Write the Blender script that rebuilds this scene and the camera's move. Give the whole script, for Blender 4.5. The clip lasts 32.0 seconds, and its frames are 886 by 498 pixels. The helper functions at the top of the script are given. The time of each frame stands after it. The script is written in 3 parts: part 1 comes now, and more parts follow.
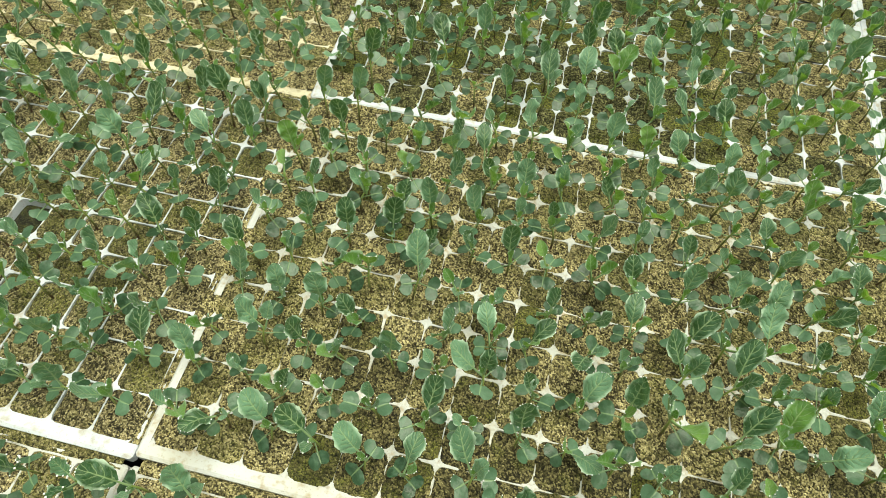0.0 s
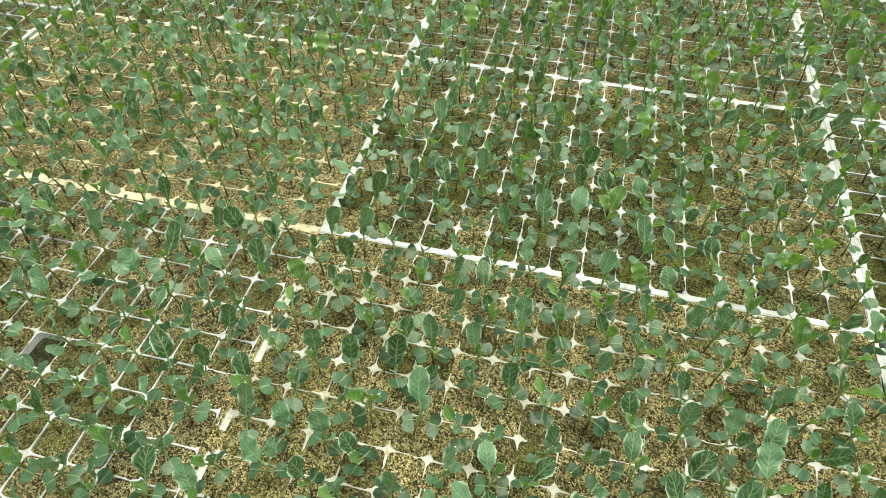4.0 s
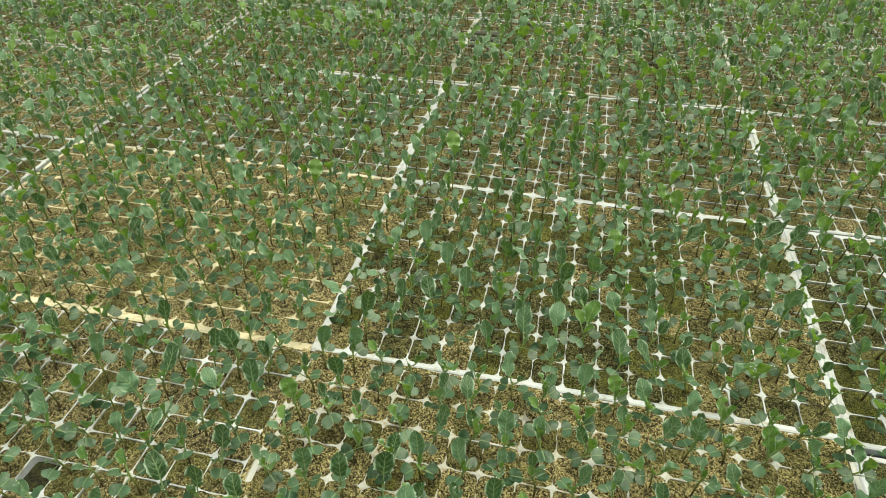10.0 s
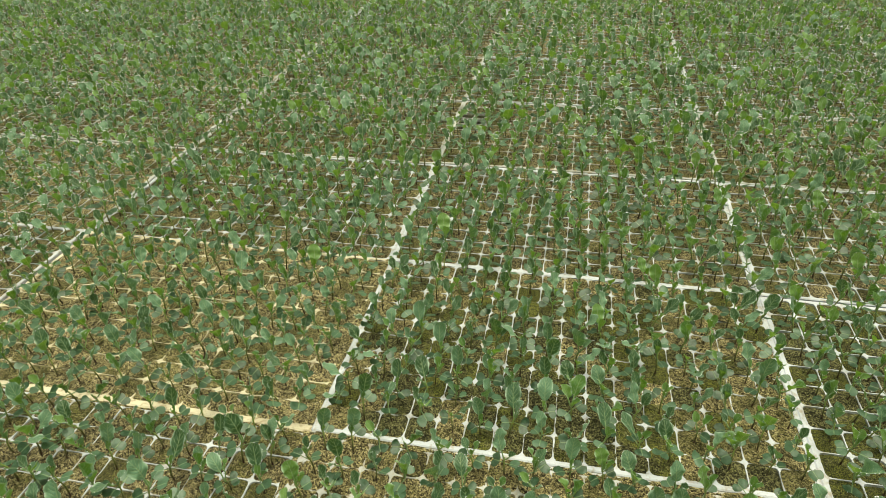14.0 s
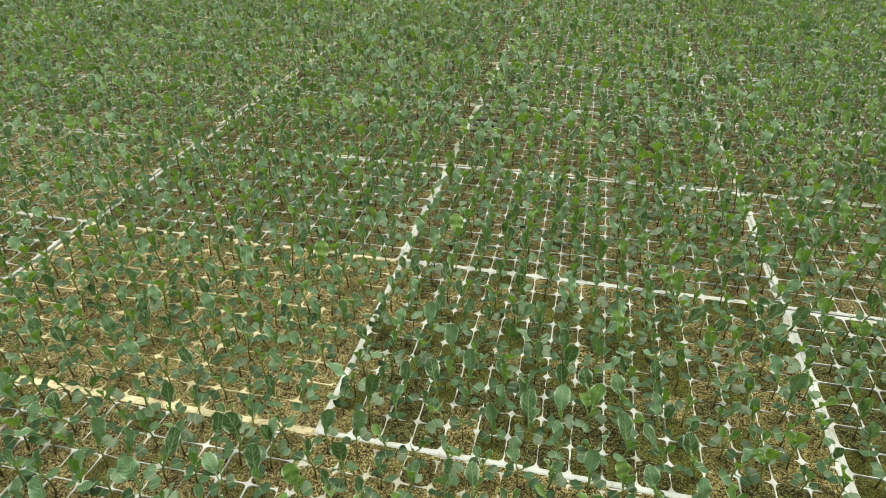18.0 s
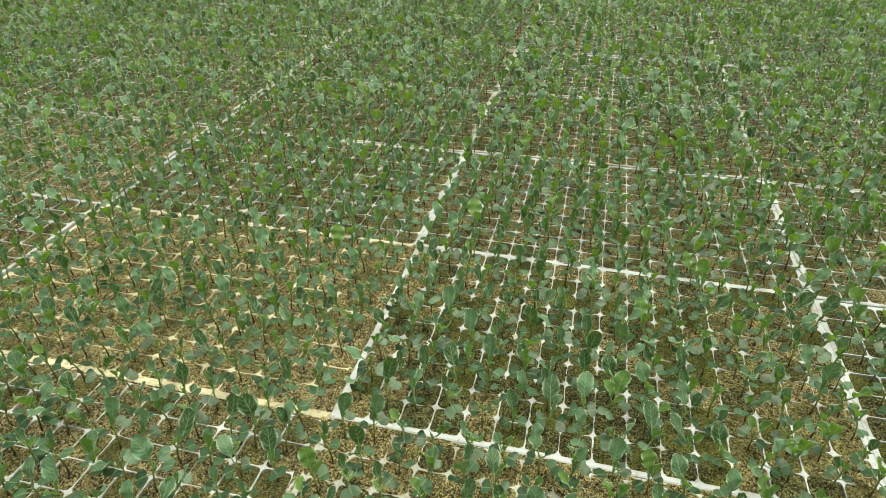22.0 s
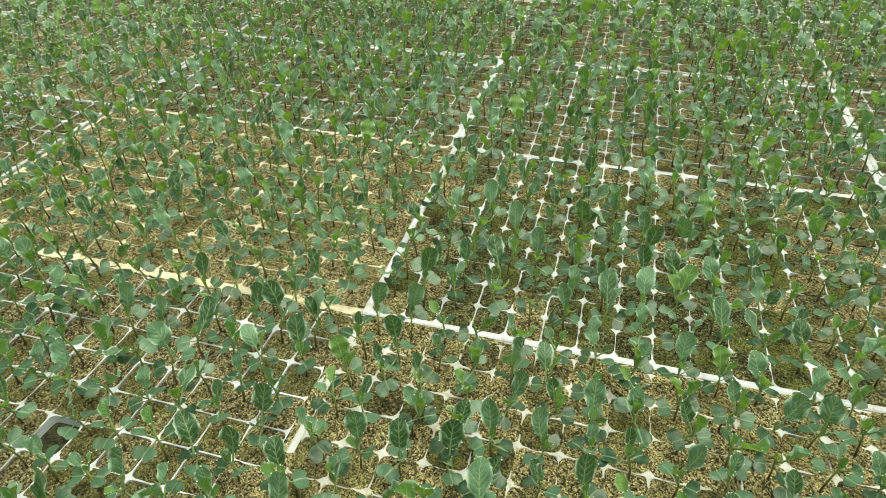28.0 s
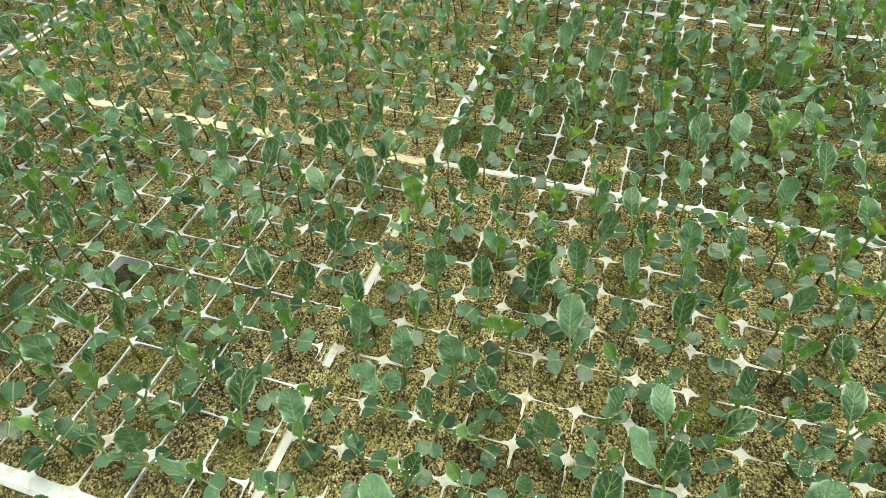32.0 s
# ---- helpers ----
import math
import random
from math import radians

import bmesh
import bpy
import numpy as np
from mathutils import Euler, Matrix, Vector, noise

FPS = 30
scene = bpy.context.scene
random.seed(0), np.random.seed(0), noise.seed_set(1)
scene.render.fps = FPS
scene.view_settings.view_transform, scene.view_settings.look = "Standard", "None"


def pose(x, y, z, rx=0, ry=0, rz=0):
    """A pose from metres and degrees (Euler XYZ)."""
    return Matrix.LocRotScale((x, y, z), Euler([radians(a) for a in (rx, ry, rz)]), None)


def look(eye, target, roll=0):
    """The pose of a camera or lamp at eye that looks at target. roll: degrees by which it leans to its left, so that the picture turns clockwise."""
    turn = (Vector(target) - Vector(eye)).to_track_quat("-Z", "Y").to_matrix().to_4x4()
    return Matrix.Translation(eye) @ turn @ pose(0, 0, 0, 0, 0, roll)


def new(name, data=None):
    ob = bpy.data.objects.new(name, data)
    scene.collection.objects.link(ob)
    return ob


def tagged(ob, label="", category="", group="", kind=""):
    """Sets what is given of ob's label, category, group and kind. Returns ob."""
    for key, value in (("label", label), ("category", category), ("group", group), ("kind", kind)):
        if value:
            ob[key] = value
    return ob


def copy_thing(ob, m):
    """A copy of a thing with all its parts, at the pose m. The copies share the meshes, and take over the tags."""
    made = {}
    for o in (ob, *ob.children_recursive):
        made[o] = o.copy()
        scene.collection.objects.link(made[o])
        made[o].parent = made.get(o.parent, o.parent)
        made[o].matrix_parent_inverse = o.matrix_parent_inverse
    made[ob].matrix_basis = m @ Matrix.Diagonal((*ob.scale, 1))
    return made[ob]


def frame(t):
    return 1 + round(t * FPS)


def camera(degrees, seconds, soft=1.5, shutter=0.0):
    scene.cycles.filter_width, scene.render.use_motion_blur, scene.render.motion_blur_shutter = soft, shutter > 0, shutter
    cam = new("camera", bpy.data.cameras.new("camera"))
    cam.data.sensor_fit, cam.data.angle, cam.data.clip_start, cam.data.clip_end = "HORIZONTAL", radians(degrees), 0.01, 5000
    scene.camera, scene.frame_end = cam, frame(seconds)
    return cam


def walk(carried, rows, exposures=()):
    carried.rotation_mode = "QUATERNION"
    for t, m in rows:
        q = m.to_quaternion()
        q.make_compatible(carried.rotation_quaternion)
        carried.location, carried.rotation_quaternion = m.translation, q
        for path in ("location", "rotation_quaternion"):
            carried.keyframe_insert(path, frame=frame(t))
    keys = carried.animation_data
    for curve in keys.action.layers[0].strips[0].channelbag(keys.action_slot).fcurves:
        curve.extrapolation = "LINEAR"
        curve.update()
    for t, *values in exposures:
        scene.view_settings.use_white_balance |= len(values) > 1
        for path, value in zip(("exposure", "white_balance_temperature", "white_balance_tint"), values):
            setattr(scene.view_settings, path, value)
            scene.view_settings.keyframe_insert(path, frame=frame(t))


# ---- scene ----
cam = camera(69.67, 32.0, soft=0.4)
CELL = 0.032            # pitch of the tray cells, metres

# eye (m), heading, dip and lean (degrees) of the hand-held camera
PATH = [
    (0, 0.2159, -0.2376, 0.4362, -12.52, 57.80, 1.18),
    (0.5, 0.2220, -0.2388, 0.4519, -12.95, 55.82, 2.21),
    (1, 0.2268, -0.2357, 0.4619, -13.45, 54.66, 1.95),
    (1.5, 0.2276, -0.2362, 0.4707, -13.90, 53.35, 0.74),
    (2, 0.2248, -0.2372, 0.4754, -13.82, 51.78, -0.13),
    (2.5, 0.2234, -0.2361, 0.4732, -13.76, 50.66, -0.38),
    (3, 0.2170, -0.2331, 0.4698, -13.16, 49.75, 0.34),
    (3.5, 0.2160, -0.2325, 0.4700, -13.34, 48.97, 0.42),
    (5.5, 0.2178, -0.2233, 0.4631, -12.93, 47.13, 0.74),
    (6, 0.2197, -0.2239, 0.4639, -12.70, 46.66, 0.81),
    (6.5, 0.2209, -0.2256, 0.4652, -12.86, 46.21, 0.57),
    (7, 0.2217, -0.2293, 0.4725, -12.76, 45.43, 0.51),
    (7.5, 0.2246, -0.2321, 0.4832, -12.73, 44.71, 0.36),
    (8, 0.2264, -0.2378, 0.4945, -12.75, 43.14, 0.13),
    (8.5, 0.2260, -0.2408, 0.5004, -12.63, 42.25, 0.07),
    (9, 0.2263, -0.2421, 0.5047, -12.54, 41.35, -0.02),
    (9.5, 0.2274, -0.2422, 0.5053, -12.54, 40.59, -0.09),
    (10, 0.2278, -0.2428, 0.5070, -12.53, 39.44, -0.07),
    (10.5, 0.2302, -0.2447, 0.5117, -12.65, 38.68, -0.11),
    (11, 0.2333, -0.2452, 0.5180, -12.74, 37.83, -0.43),
    (11.5, 0.2347, -0.2465, 0.5210, -12.67, 37.08, -0.77),
    (12, 0.2343, -0.2505, 0.5241, -12.75, 36.26, -1.10),
    (12.5, 0.2347, -0.2567, 0.5332, -12.64, 35.66, -1.19),
    (13, 0.2375, -0.2599, 0.5386, -12.58, 34.95, -1.35),
    (13.5, 0.2397, -0.2612, 0.5426, -12.41, 34.33, -1.53),
    (14, 0.2431, -0.2626, 0.5507, -12.40, 33.80, -1.81),
    (14.5, 0.2454, -0.2622, 0.5510, -12.24, 33.40, -1.91),
    (16.5, 0.2360, -0.2539, 0.5350, -12.36, 32.66, -1.11),
    (17, 0.2309, -0.2513, 0.5298, -12.43, 32.57, -0.66),
    (17.5, 0.2270, -0.2486, 0.5249, -12.59, 32.62, -0.34),
    (18, 0.2261, -0.2468, 0.5188, -12.71, 32.66, -0.16),
    (18.5, 0.2275, -0.2461, 0.5164, -12.84, 32.74, -0.26),
    (19, 0.2219, -0.2441, 0.5104, -12.99, 32.85, -0.38),
    (19.5, 0.2192, -0.2439, 0.5063, -13.14, 32.92, -0.46),
    (20, 0.2173, -0.2456, 0.5051, -13.30, 32.99, -0.44),
    (20.5, 0.2130, -0.2480, 0.5047, -13.41, 33.05, -0.33),
    (21, 0.2114, -0.2433, 0.4994, -13.63, 33.09, -0.26),
    (21.5, 0.2154, -0.2396, 0.4966, -13.74, 33.10, -0.22),
    (22, 0.2141, -0.2416, 0.4987, -13.82, 33.20, -0.17),
    (22.5, 0.2106, -0.2392, 0.4929, -13.94, 33.27, -0.11),
    (23, 0.2108, -0.2393, 0.4933, -14.13, 33.32, -0.11),
    (23.5, 0.2097, -0.2408, 0.4938, -14.20, 33.39, -0.06),
    (24, 0.2082, -0.2403, 0.4891, -14.40, 33.43, -0.18),
    (24.5, 0.2033, -0.2372, 0.4750, -14.50, 33.66, -0.14),
    (25, 0.2000, -0.2354, 0.4660, -14.94, 34.12, -0.35),
    (25.5, 0.1978, -0.2320, 0.4568, -15.16, 34.63, -0.26),
    (27.5, 0.1902, -0.2310, 0.4187, -15.83, 36.67, -0.67),
    (28, 0.1881, -0.2303, 0.4101, -16.05, 37.57, -0.72),
    (28.5, 0.1866, -0.2278, 0.3968, -16.08, 38.45, -0.70),
    (29, 0.1805, -0.2278, 0.3895, -15.61, 39.40, -0.71),
    (29.5, 0.1814, -0.2272, 0.3871, -15.91, 40.70, -1.85),
    (30, 0.1798, -0.2285, 0.3770, -16.52, 41.87, -2.40),
    (30.5, 0.1745, -0.2316, 0.3647, -17.51, 42.91, -2.55),
    (31, 0.1693, -0.2333, 0.3530, -18.34, 44.96, -2.65),
    (31.5, 0.1652, -0.2352, 0.3500, -18.47, 46.36, -2.54),
    (32, 0.1526, -0.2470, 0.3552, -19.71, 46.39, -2.40),
]


def aim(x, y, z, heading, dip, lean):
    h, d = radians(heading), radians(dip)
    ahead = Vector((math.sin(h) * math.cos(d), math.cos(h) * math.cos(d), -math.sin(d)))
    return look((x, y, z), Vector((x, y, z)) + ahead, lean)


walk(cam, [(t, aim(*row)) for t, *row in PATH], exposures=[(0, 0.40, 6750, 1), (3, 0.44, 6750, 1), (6, 0.47, 6750, 1), (8, 0.47, 6750, 1), (9, 0.18, 6900, 1), (13, 0.13, 7200, 3), (19, 0.12, 7150, 2), (25, 0.25, 6850, 0), (28, 0.38, 6750, -1), (32, 0.37, 6750, 0)])

# ---- light: bright overcast daylight through a greenhouse roof ----
SUN_AZ, SUN_EL = 60.0, 80.0      # degrees from +y towards +x, and above the ground
world = bpy.data.worlds.new("sky")
scene.world = world
world.use_nodes = True
wn = world.node_tree.nodes
sky = wn.new("ShaderNodeTexSky")
sky.sky_type, sky.sun_disc = "NISHITA", False
sky.sun_elevation, sky.sun_rotation = radians(SUN_EL), radians(SUN_AZ)
sky.dust_density, sky.ozone_density = 4.0, 1.0
milky = wn.new("ShaderNodeMixRGB")
milky.inputs[0].default_value = 0.75
milky.inputs[2].default_value = (9.0, 9.0, 7.7, 1)
world.node_tree.links.new(sky.outputs[0], milky.inputs[1])
world.node_tree.links.new(milky.outputs[0], wn["Background"].inputs[0])
wn["Background"].inputs[1].default_value = 0.054

sun_data = bpy.data.lights.new("sun", "SUN")
sun_data.energy, sun_data.angle, sun_data.color = 4.6, radians(50), (1.0, 0.97, 0.80)
sun_way = Vector((math.sin(radians(SUN_AZ)) * math.cos(radians(SUN_EL)), math.cos(radians(SUN_AZ)) * math.cos(radians(SUN_EL)), math.sin(radians(SUN_EL))))
sun = new("sun", sun_data)
sun.matrix_world = look(sun_way * 20, (0, 0, 0))

# ---- materials ----


class Nodes:
    def __init__(self, name):
        self.mat = bpy.data.materials.new(name)
        self.mat.use_nodes = True
        self.tree = self.mat.node_tree
        self.bsdf = self.tree.nodes["Principled BSDF"]
        self.out = self.tree.nodes["Material Output"]

    def add(self, kind, **inputs):
        n = self.tree.nodes.new("ShaderNode" + kind)
        for key, value in inputs.items():
            self.feed(n.inputs[int(key[1:]) if key[0] == "i" and key[1:].isdigit() else key.replace("_", " ")], value)
        return n

    def feed(self, socket, value):
        if isinstance(value, bpy.types.NodeSocket):
            self.tree.links.new(value, socket)
        elif isinstance(value, tuple) and len(value) == 3 and socket.type == "RGBA":
            socket.default_value = (*value, 1)
        else:
            socket.default_value = value

    def math(self, op, a, b=0.0, clamp=False):
        n = self.add("Math", i0=a, i1=b)
        n.operation, n.use_clamp = op, clamp
        return n.outputs[0]

    def mix(self, f, a, b):
        return self.add("MixRGB", i0=f, i1=a, i2=b).outputs[0]

    def noise(self, vec, scale, detail=3.0, rough=0.55):
        return self.add("TexNoise", Vector=vec, Scale=scale, Detail=detail, Roughness=rough).outputs[0]

    def span(self, v, lo, hi):
        n = self.add("MapRange", i0=v, i1=lo, i2=hi)
        n.clamp = True
        return n.outputs[0]

    def bump(self, height, strength, distance):
        n = self.add("Bump", Strength=strength, Distance=distance, Height=height)
        self.tree.links.new(n.outputs[0], self.bsdf.inputs["Normal"])
        return n


def place(n):
    """World place of the shaded point, in metres."""
    return n.add("NewGeometry").outputs["Position"]


def rand(n, joined):
    if joined:
        return n.add("NewGeometry").outputs["Random Per Island"]
    return n.add("ObjectInfo").outputs["Random"]


def leaf_material(name, low, high, back, branch, joined, ribbed=0.85, thin=0.20):
    n = Nodes(name)
    uv = n.add("UVMap").outputs[0]
    sep = n.add("SeparateXYZ", i0=uv)
    u, v = sep.outputs[0], sep.outputs[1]
    r = rand(n, joined)
    p = place(n)
    blot = n.noise(p, 240.0, 4.0)
    sway = n.noise(p, 330.0, 2.0)
    fine = n.noise(p, 1500.0, 2.0)
    side = n.math("ABSOLUTE", n.math("SUBTRACT", n.math("ADD", u, n.math("MULTIPLY", n.math("SUBTRACT", sway, 0.5), 0.05)), 0.5))
    rib = n.span(side, n.math("MULTIPLY", n.math("SUBTRACT", 1.15, v), 0.060), 0.010)
    bent = n.math("MULTIPLY", n.math("SUBTRACT", n.math("ADD", sway, n.math("MULTIPLY", r, 2.0)), 0.5), 0.17)
    along = n.math("MULTIPLY", n.math("ADD", n.math("SUBTRACT", v, n.math("MULTIPLY", side, n.math("ADD", 0.45, n.math("MULTIPLY", v, 0.6)))), bent), n.math("ADD", 4.6, n.math("MULTIPLY", r, 1.6)))
    lane = n.math("ABSOLUTE", n.math("SUBTRACT", n.math("FRACT", along), 0.5))
    vein = n.math("MULTIPLY", n.span(lane, n.math("SUBTRACT", 0.14, n.math("MULTIPLY", side, 0.18)), 0.02), n.span(side, 0.5, 0.22))
    net = n.add("TexVoronoi", Vector=p, Scale=420.0)
    net.feature = "DISTANCE_TO_EDGE"
    mesh = n.math("MULTIPLY", n.span(net.outputs["Distance"], 0.08, 0.02), 0.16)
    veins = n.math("MAXIMUM", n.math("MULTIPLY", rib, ribbed), n.math("MULTIPLY", n.math("MAXIMUM", vein, mesh), branch), True)
    base = n.mix(n.span(r, 0.25, 0.80), low, high)
    base = n.mix(n.math("MULTIPLY", n.span(blot, 0.42, 0.68), 0.35), base, (0.115, 0.235, 0.15))
    base = n.mix(n.math("MULTIPLY", n.span(sway, 0.55, 0.72), 0.22), base, low)
    base = n.mix(n.math("MULTIPLY", n.span(fine, 0.35, 0.7), 0.08), base, (0.02, 0.05, 0.025))
    base = n.mix(n.math("MULTIPLY", veins, 0.66), base, (0.38, 0.54, 0.26))
    edge = n.math("MULTIPLY", n.span(side, 0.38, 0.48), n.span(blot, 0.28, 0.5))
    base = n.mix(n.math("MULTIPLY", edge, 0.80), base, (0.46, 0.60, 0.47))
    n.feed(n.bsdf.inputs["Base Color"], base)
    n.feed(n.bsdf.inputs["Roughness"], n.math("ADD", 0.24, n.math("MULTIPLY", blot, 0.28)))
    n.bsdf.inputs["Specular IOR Level"].default_value = 0.50
    n.bsdf.inputs["Sheen Weight"].default_value = 0.14
    n.bsdf.inputs["Sheen Roughness"].default_value = 0.45
    n.bsdf.inputs["Sheen Tint"].default_value = (0.80, 0.95, 0.92, 1)
    pucker = n.math("MULTIPLY", n.math("SUBTRACT", 0.5, lane), -0.8 * branch)
    n.bump(n.math("ADD", n.math("ADD", pucker, n.math("MULTIPLY", blot, 0.6)), n.math("SUBTRACT", n.math("MULTIPLY", sway, 0.4), n.math("MULTIPLY", veins, 0.6))), 0.65, 0.0012)
    tr = n.add("BsdfTranslucent", Color=n.mix(veins, back, (0.30, 0.36, 0.10)))
    both = n.add("MixShader", i0=thin, i1=n.bsdf.outputs[0], i2=tr.outputs[0])
    n.tree.links.new(both.outputs[0], n.out.inputs[0])
    return n.mat


def stem_material(name, joined):
    n = Nodes(name)
    uv = n.add("UVMap").outputs[0]
    v = n.add("SeparateXYZ", i0=uv).outputs[1]
    mottle = n.noise(place(n), 700.0, 3.0)
    base = n.mix(n.span(n.math("ADD", v, n.math("MULTIPLY", n.math("SUBTRACT", mottle, 0.5), 0.5)), 0.2, 0.95), (0.060, 0.030, 0.020), (0.30, 0.40, 0.10))
    n.feed(n.bsdf.inputs["Base Color"], base)
    n.bsdf.inputs["Roughness"].default_value = 0.5
    n.bump(mottle, 0.3, 0.0004)
    return n.mat


def tray_material(name, clean, worn, amount):
    n = Nodes(name)
    p = place(n)
    big, small, speck = n.noise(p, 22.0, 4.0), n.noise(p, 160.0, 4.0), n.noise(p, 900.0, 2.0)
    base = n.mix(n.span(big, 0.3, 0.7), clean, worn)
    dirt = n.math("MULTIPLY", n.span(n.math("ADD", small, n.math("MULTIPLY", big, 0.5)), 0.78, 0.98), amount)
    base = n.mix(dirt, base, (0.30, 0.23, 0.13))
    base = n.mix(n.math("MULTIPLY", n.span(speck, 0.63, 0.72), 0.55), base, (0.16, 0.13, 0.09))
    n.feed(n.bsdf.inputs["Base Color"], base)
    n.feed(n.bsdf.inputs["Roughness"], n.math("ADD", 0.45, n.math("MULTIPLY", small, 0.3)))
    n.bump(n.math("ADD", small, n.math("MULTIPLY", speck, 0.5)), 0.25, 0.0006)
    return n.mat


def soil_material(name, pale, mid, dark, moss, joined):
    n = Nodes(name)
    p = place(n)
    vor = n.add("TexVoronoi", Vector=p, Scale=850.0)
    grain = n.add("SeparateColor", i0=vor.outputs["Color"])
    crumbs = n.add("TexVoronoi", Vector=p, Scale=380.0)
    big = n.math("ADD", n.math("MULTIPLY", n.noise(p, 30.0, 3.0), 0.55), n.math("MULTIPLY", n.noise(p, 110.0, 3.0), 0.45))
    patch = n.noise(p, 75.0, 3.0)
    small = n.noise(p, 420.0, 4.0)
    clod = n.add("SeparateColor", i0=crumbs.outputs["Color"])
    base = n.mix(n.span(n.math("ADD", n.math("MULTIPLY", grain.outputs[0], 0.7), n.math("MULTIPLY", clod.outputs[0], 0.35)), 0.25, 0.95), mid, pale)
    base = n.mix(n.math("MULTIPLY", n.span(clod.outputs[1], 0.76, 0.84), 0.6), base, dark)
    base = n.mix(n.math("MULTIPLY", n.span(grain.outputs[1], 0.64, 0.78), 0.85), base, dark)
    base = n.mix(n.math("MULTIPLY", n.span(small, 0.50, 0.72), 0.5), base, dark)
    tone = rand(n, joined)
    moss_amount = n.math("MULTIPLY", n.span(n.math("ADD", big, n.math("MULTIPLY", n.math("SUBTRACT", tone, 0.5), 0.30)), 0.46, 0.62), moss)
    base = n.mix(moss_amount, base, n.mix(n.span(grain.outputs[2], 0.2, 0.9), (0.030, 0.040, 0.010), (0.24, 0.25, 0.05)))
    base = n.mix(n.math("MULTIPLY", n.span(tone, 0.78, 0.95), 0.35), base, n.mix(0.8, base, (0.03, 0.03, 0.014)))
    base = n.mix(n.math("MULTIPLY", n.span(patch, 0.50, 0.68), 0.45), base, n.mix(0.7, base, dark))
    base = n.mix(n.span(vor.outputs["Distance"], 0.55, 0.95), base, dark)
    n.feed(n.bsdf.inputs["Base Color"], base)
    n.bsdf.inputs["Roughness"].default_value = 0.9
    n.bsdf.inputs["Specular IOR Level"].default_value = 0.25
    height = n.math("ADD", n.math("MULTIPLY", vor.outputs["Distance"], -1.0), n.math("ADD", n.math("MULTIPLY", crumbs.outputs["Distance"], -0.9), small))
    n.bump(height, 0.85, 0.0016)
    return n.mat


LEAF = [leaf_material("blue_green_leaf", (0.010, 0.042, 0.018), (0.150, 0.285, 0.190), (0.17, 0.38, 0.04), 0.85, j, 0.85, 0.28) for j in (False, True)]
# Colour of young leaves; also stands in for light shining through older ones.
YOUNG_OR_BACKLIT = [leaf_material("young_or_backlit_leaf", (0.062, 0.165, 0.026), (0.180, 0.325, 0.085), (0.24, 0.46, 0.03), 0.55, j, 0.85, 0.36) for j in (False, True)]
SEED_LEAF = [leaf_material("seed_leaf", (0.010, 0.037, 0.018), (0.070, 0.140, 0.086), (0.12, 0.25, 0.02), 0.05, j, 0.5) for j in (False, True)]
STEM = [stem_material("stem", j) for j in (False, True)]
drop = Nodes("water_drop")
# White base colour stands in for the sky's glint on the drops.
drop.bsdf.inputs["Base Color"].default_value = (0.95, 0.97, 1, 1)
drop.bsdf.inputs["Roughness"].default_value = 0.06
drop.bsdf.inputs["Transmission Weight"].default_value = 0.25
drop.bsdf.inputs["IOR"].default_value = 1.33
DROP = drop.mat
TRAY_WHITE = tray_material("white_tray", (0.53, 0.57, 0.66), (0.45, 0.48, 0.54), 0.6)
TRAY_CREAM = tray_material("cream_tray", (0.48, 0.50, 0.54), (0.43, 0.425, 0.395), 0.8)
SOIL_TAN = soil_material("tan_soil", (0.62, 0.540, 0.300), (0.215, 0.182, 0.077), (0.006, 0.005, 0.003), 0.32, False)
SOIL_TAN_DARK = soil_material("darker_tan_soil", (0.34, 0.295, 0.145), (0.085, 0.074, 0.030), (0.006, 0.006, 0.004), 0.6, False)
TRAY_SAND = tray_material("sandy_tray", (0.66, 0.62, 0.49), (0.53, 0.47, 0.34), 0.9)
SOIL_TAN_BED = soil_material("dry_tan_soil", (0.72, 0.63, 0.375), (0.29, 0.238, 0.112), (0.008, 0.007, 0.005), 0.45, True)
SOIL_DARK, SOIL_DARK_BED = (soil_material("dark_soil", (0.34, 0.325, 0.16), (0.070, 0.069, 0.025), (0.007, 0.008, 0.004), 0.8, j) for j in (False, True))
SOIL_BROWN_BED = soil_material("brown_soil", (0.56, 0.485, 0.285), (0.165, 0.138, 0.062), (0.006, 0.006, 0.004), 0.5, True)
black = Nodes("black_ground_cover")
weave = black.noise(place(black), 90.0, 4.0)
black.feed(black.bsdf.inputs["Base Color"], black.mix(weave, (0.012, 0.012, 0.011), (0.04, 0.036, 0.028)))
black.bsdf.inputs["Roughness"].default_value = 0.85
black.bump(weave, 0.5, 0.004)
GROUND = black.mat
# Near-black soil colour stands in for the shade down in empty cells.
HOLE_SHADE = soil_material("hole_shade", (0.05, 0.05, 0.028), (0.020, 0.021, 0.011), (0.006, 0.006, 0.004), 0.4, True)

# ---- mesh helpers ----


class Shape:
    """Vertices, faces, face corners' UV and material slots, gathered piece by piece."""

    def __init__(self):
        self.v, self.f, self.uv, self.m = [], [], [], []
        self.count = 0

    def add(self, v, f, uv, slot=0):
        v = np.asarray(v, float)
        self.v.append(v)
        self.f += [tuple(i + self.count for i in q) for q in f]
        self.uv.append(np.asarray(uv, float))
        self.m += [slot] * len(f)
        self.count += len(v)
        return self

    def arrays(self):
        return np.concatenate(self.v), self.f, np.concatenate(self.uv), self.m


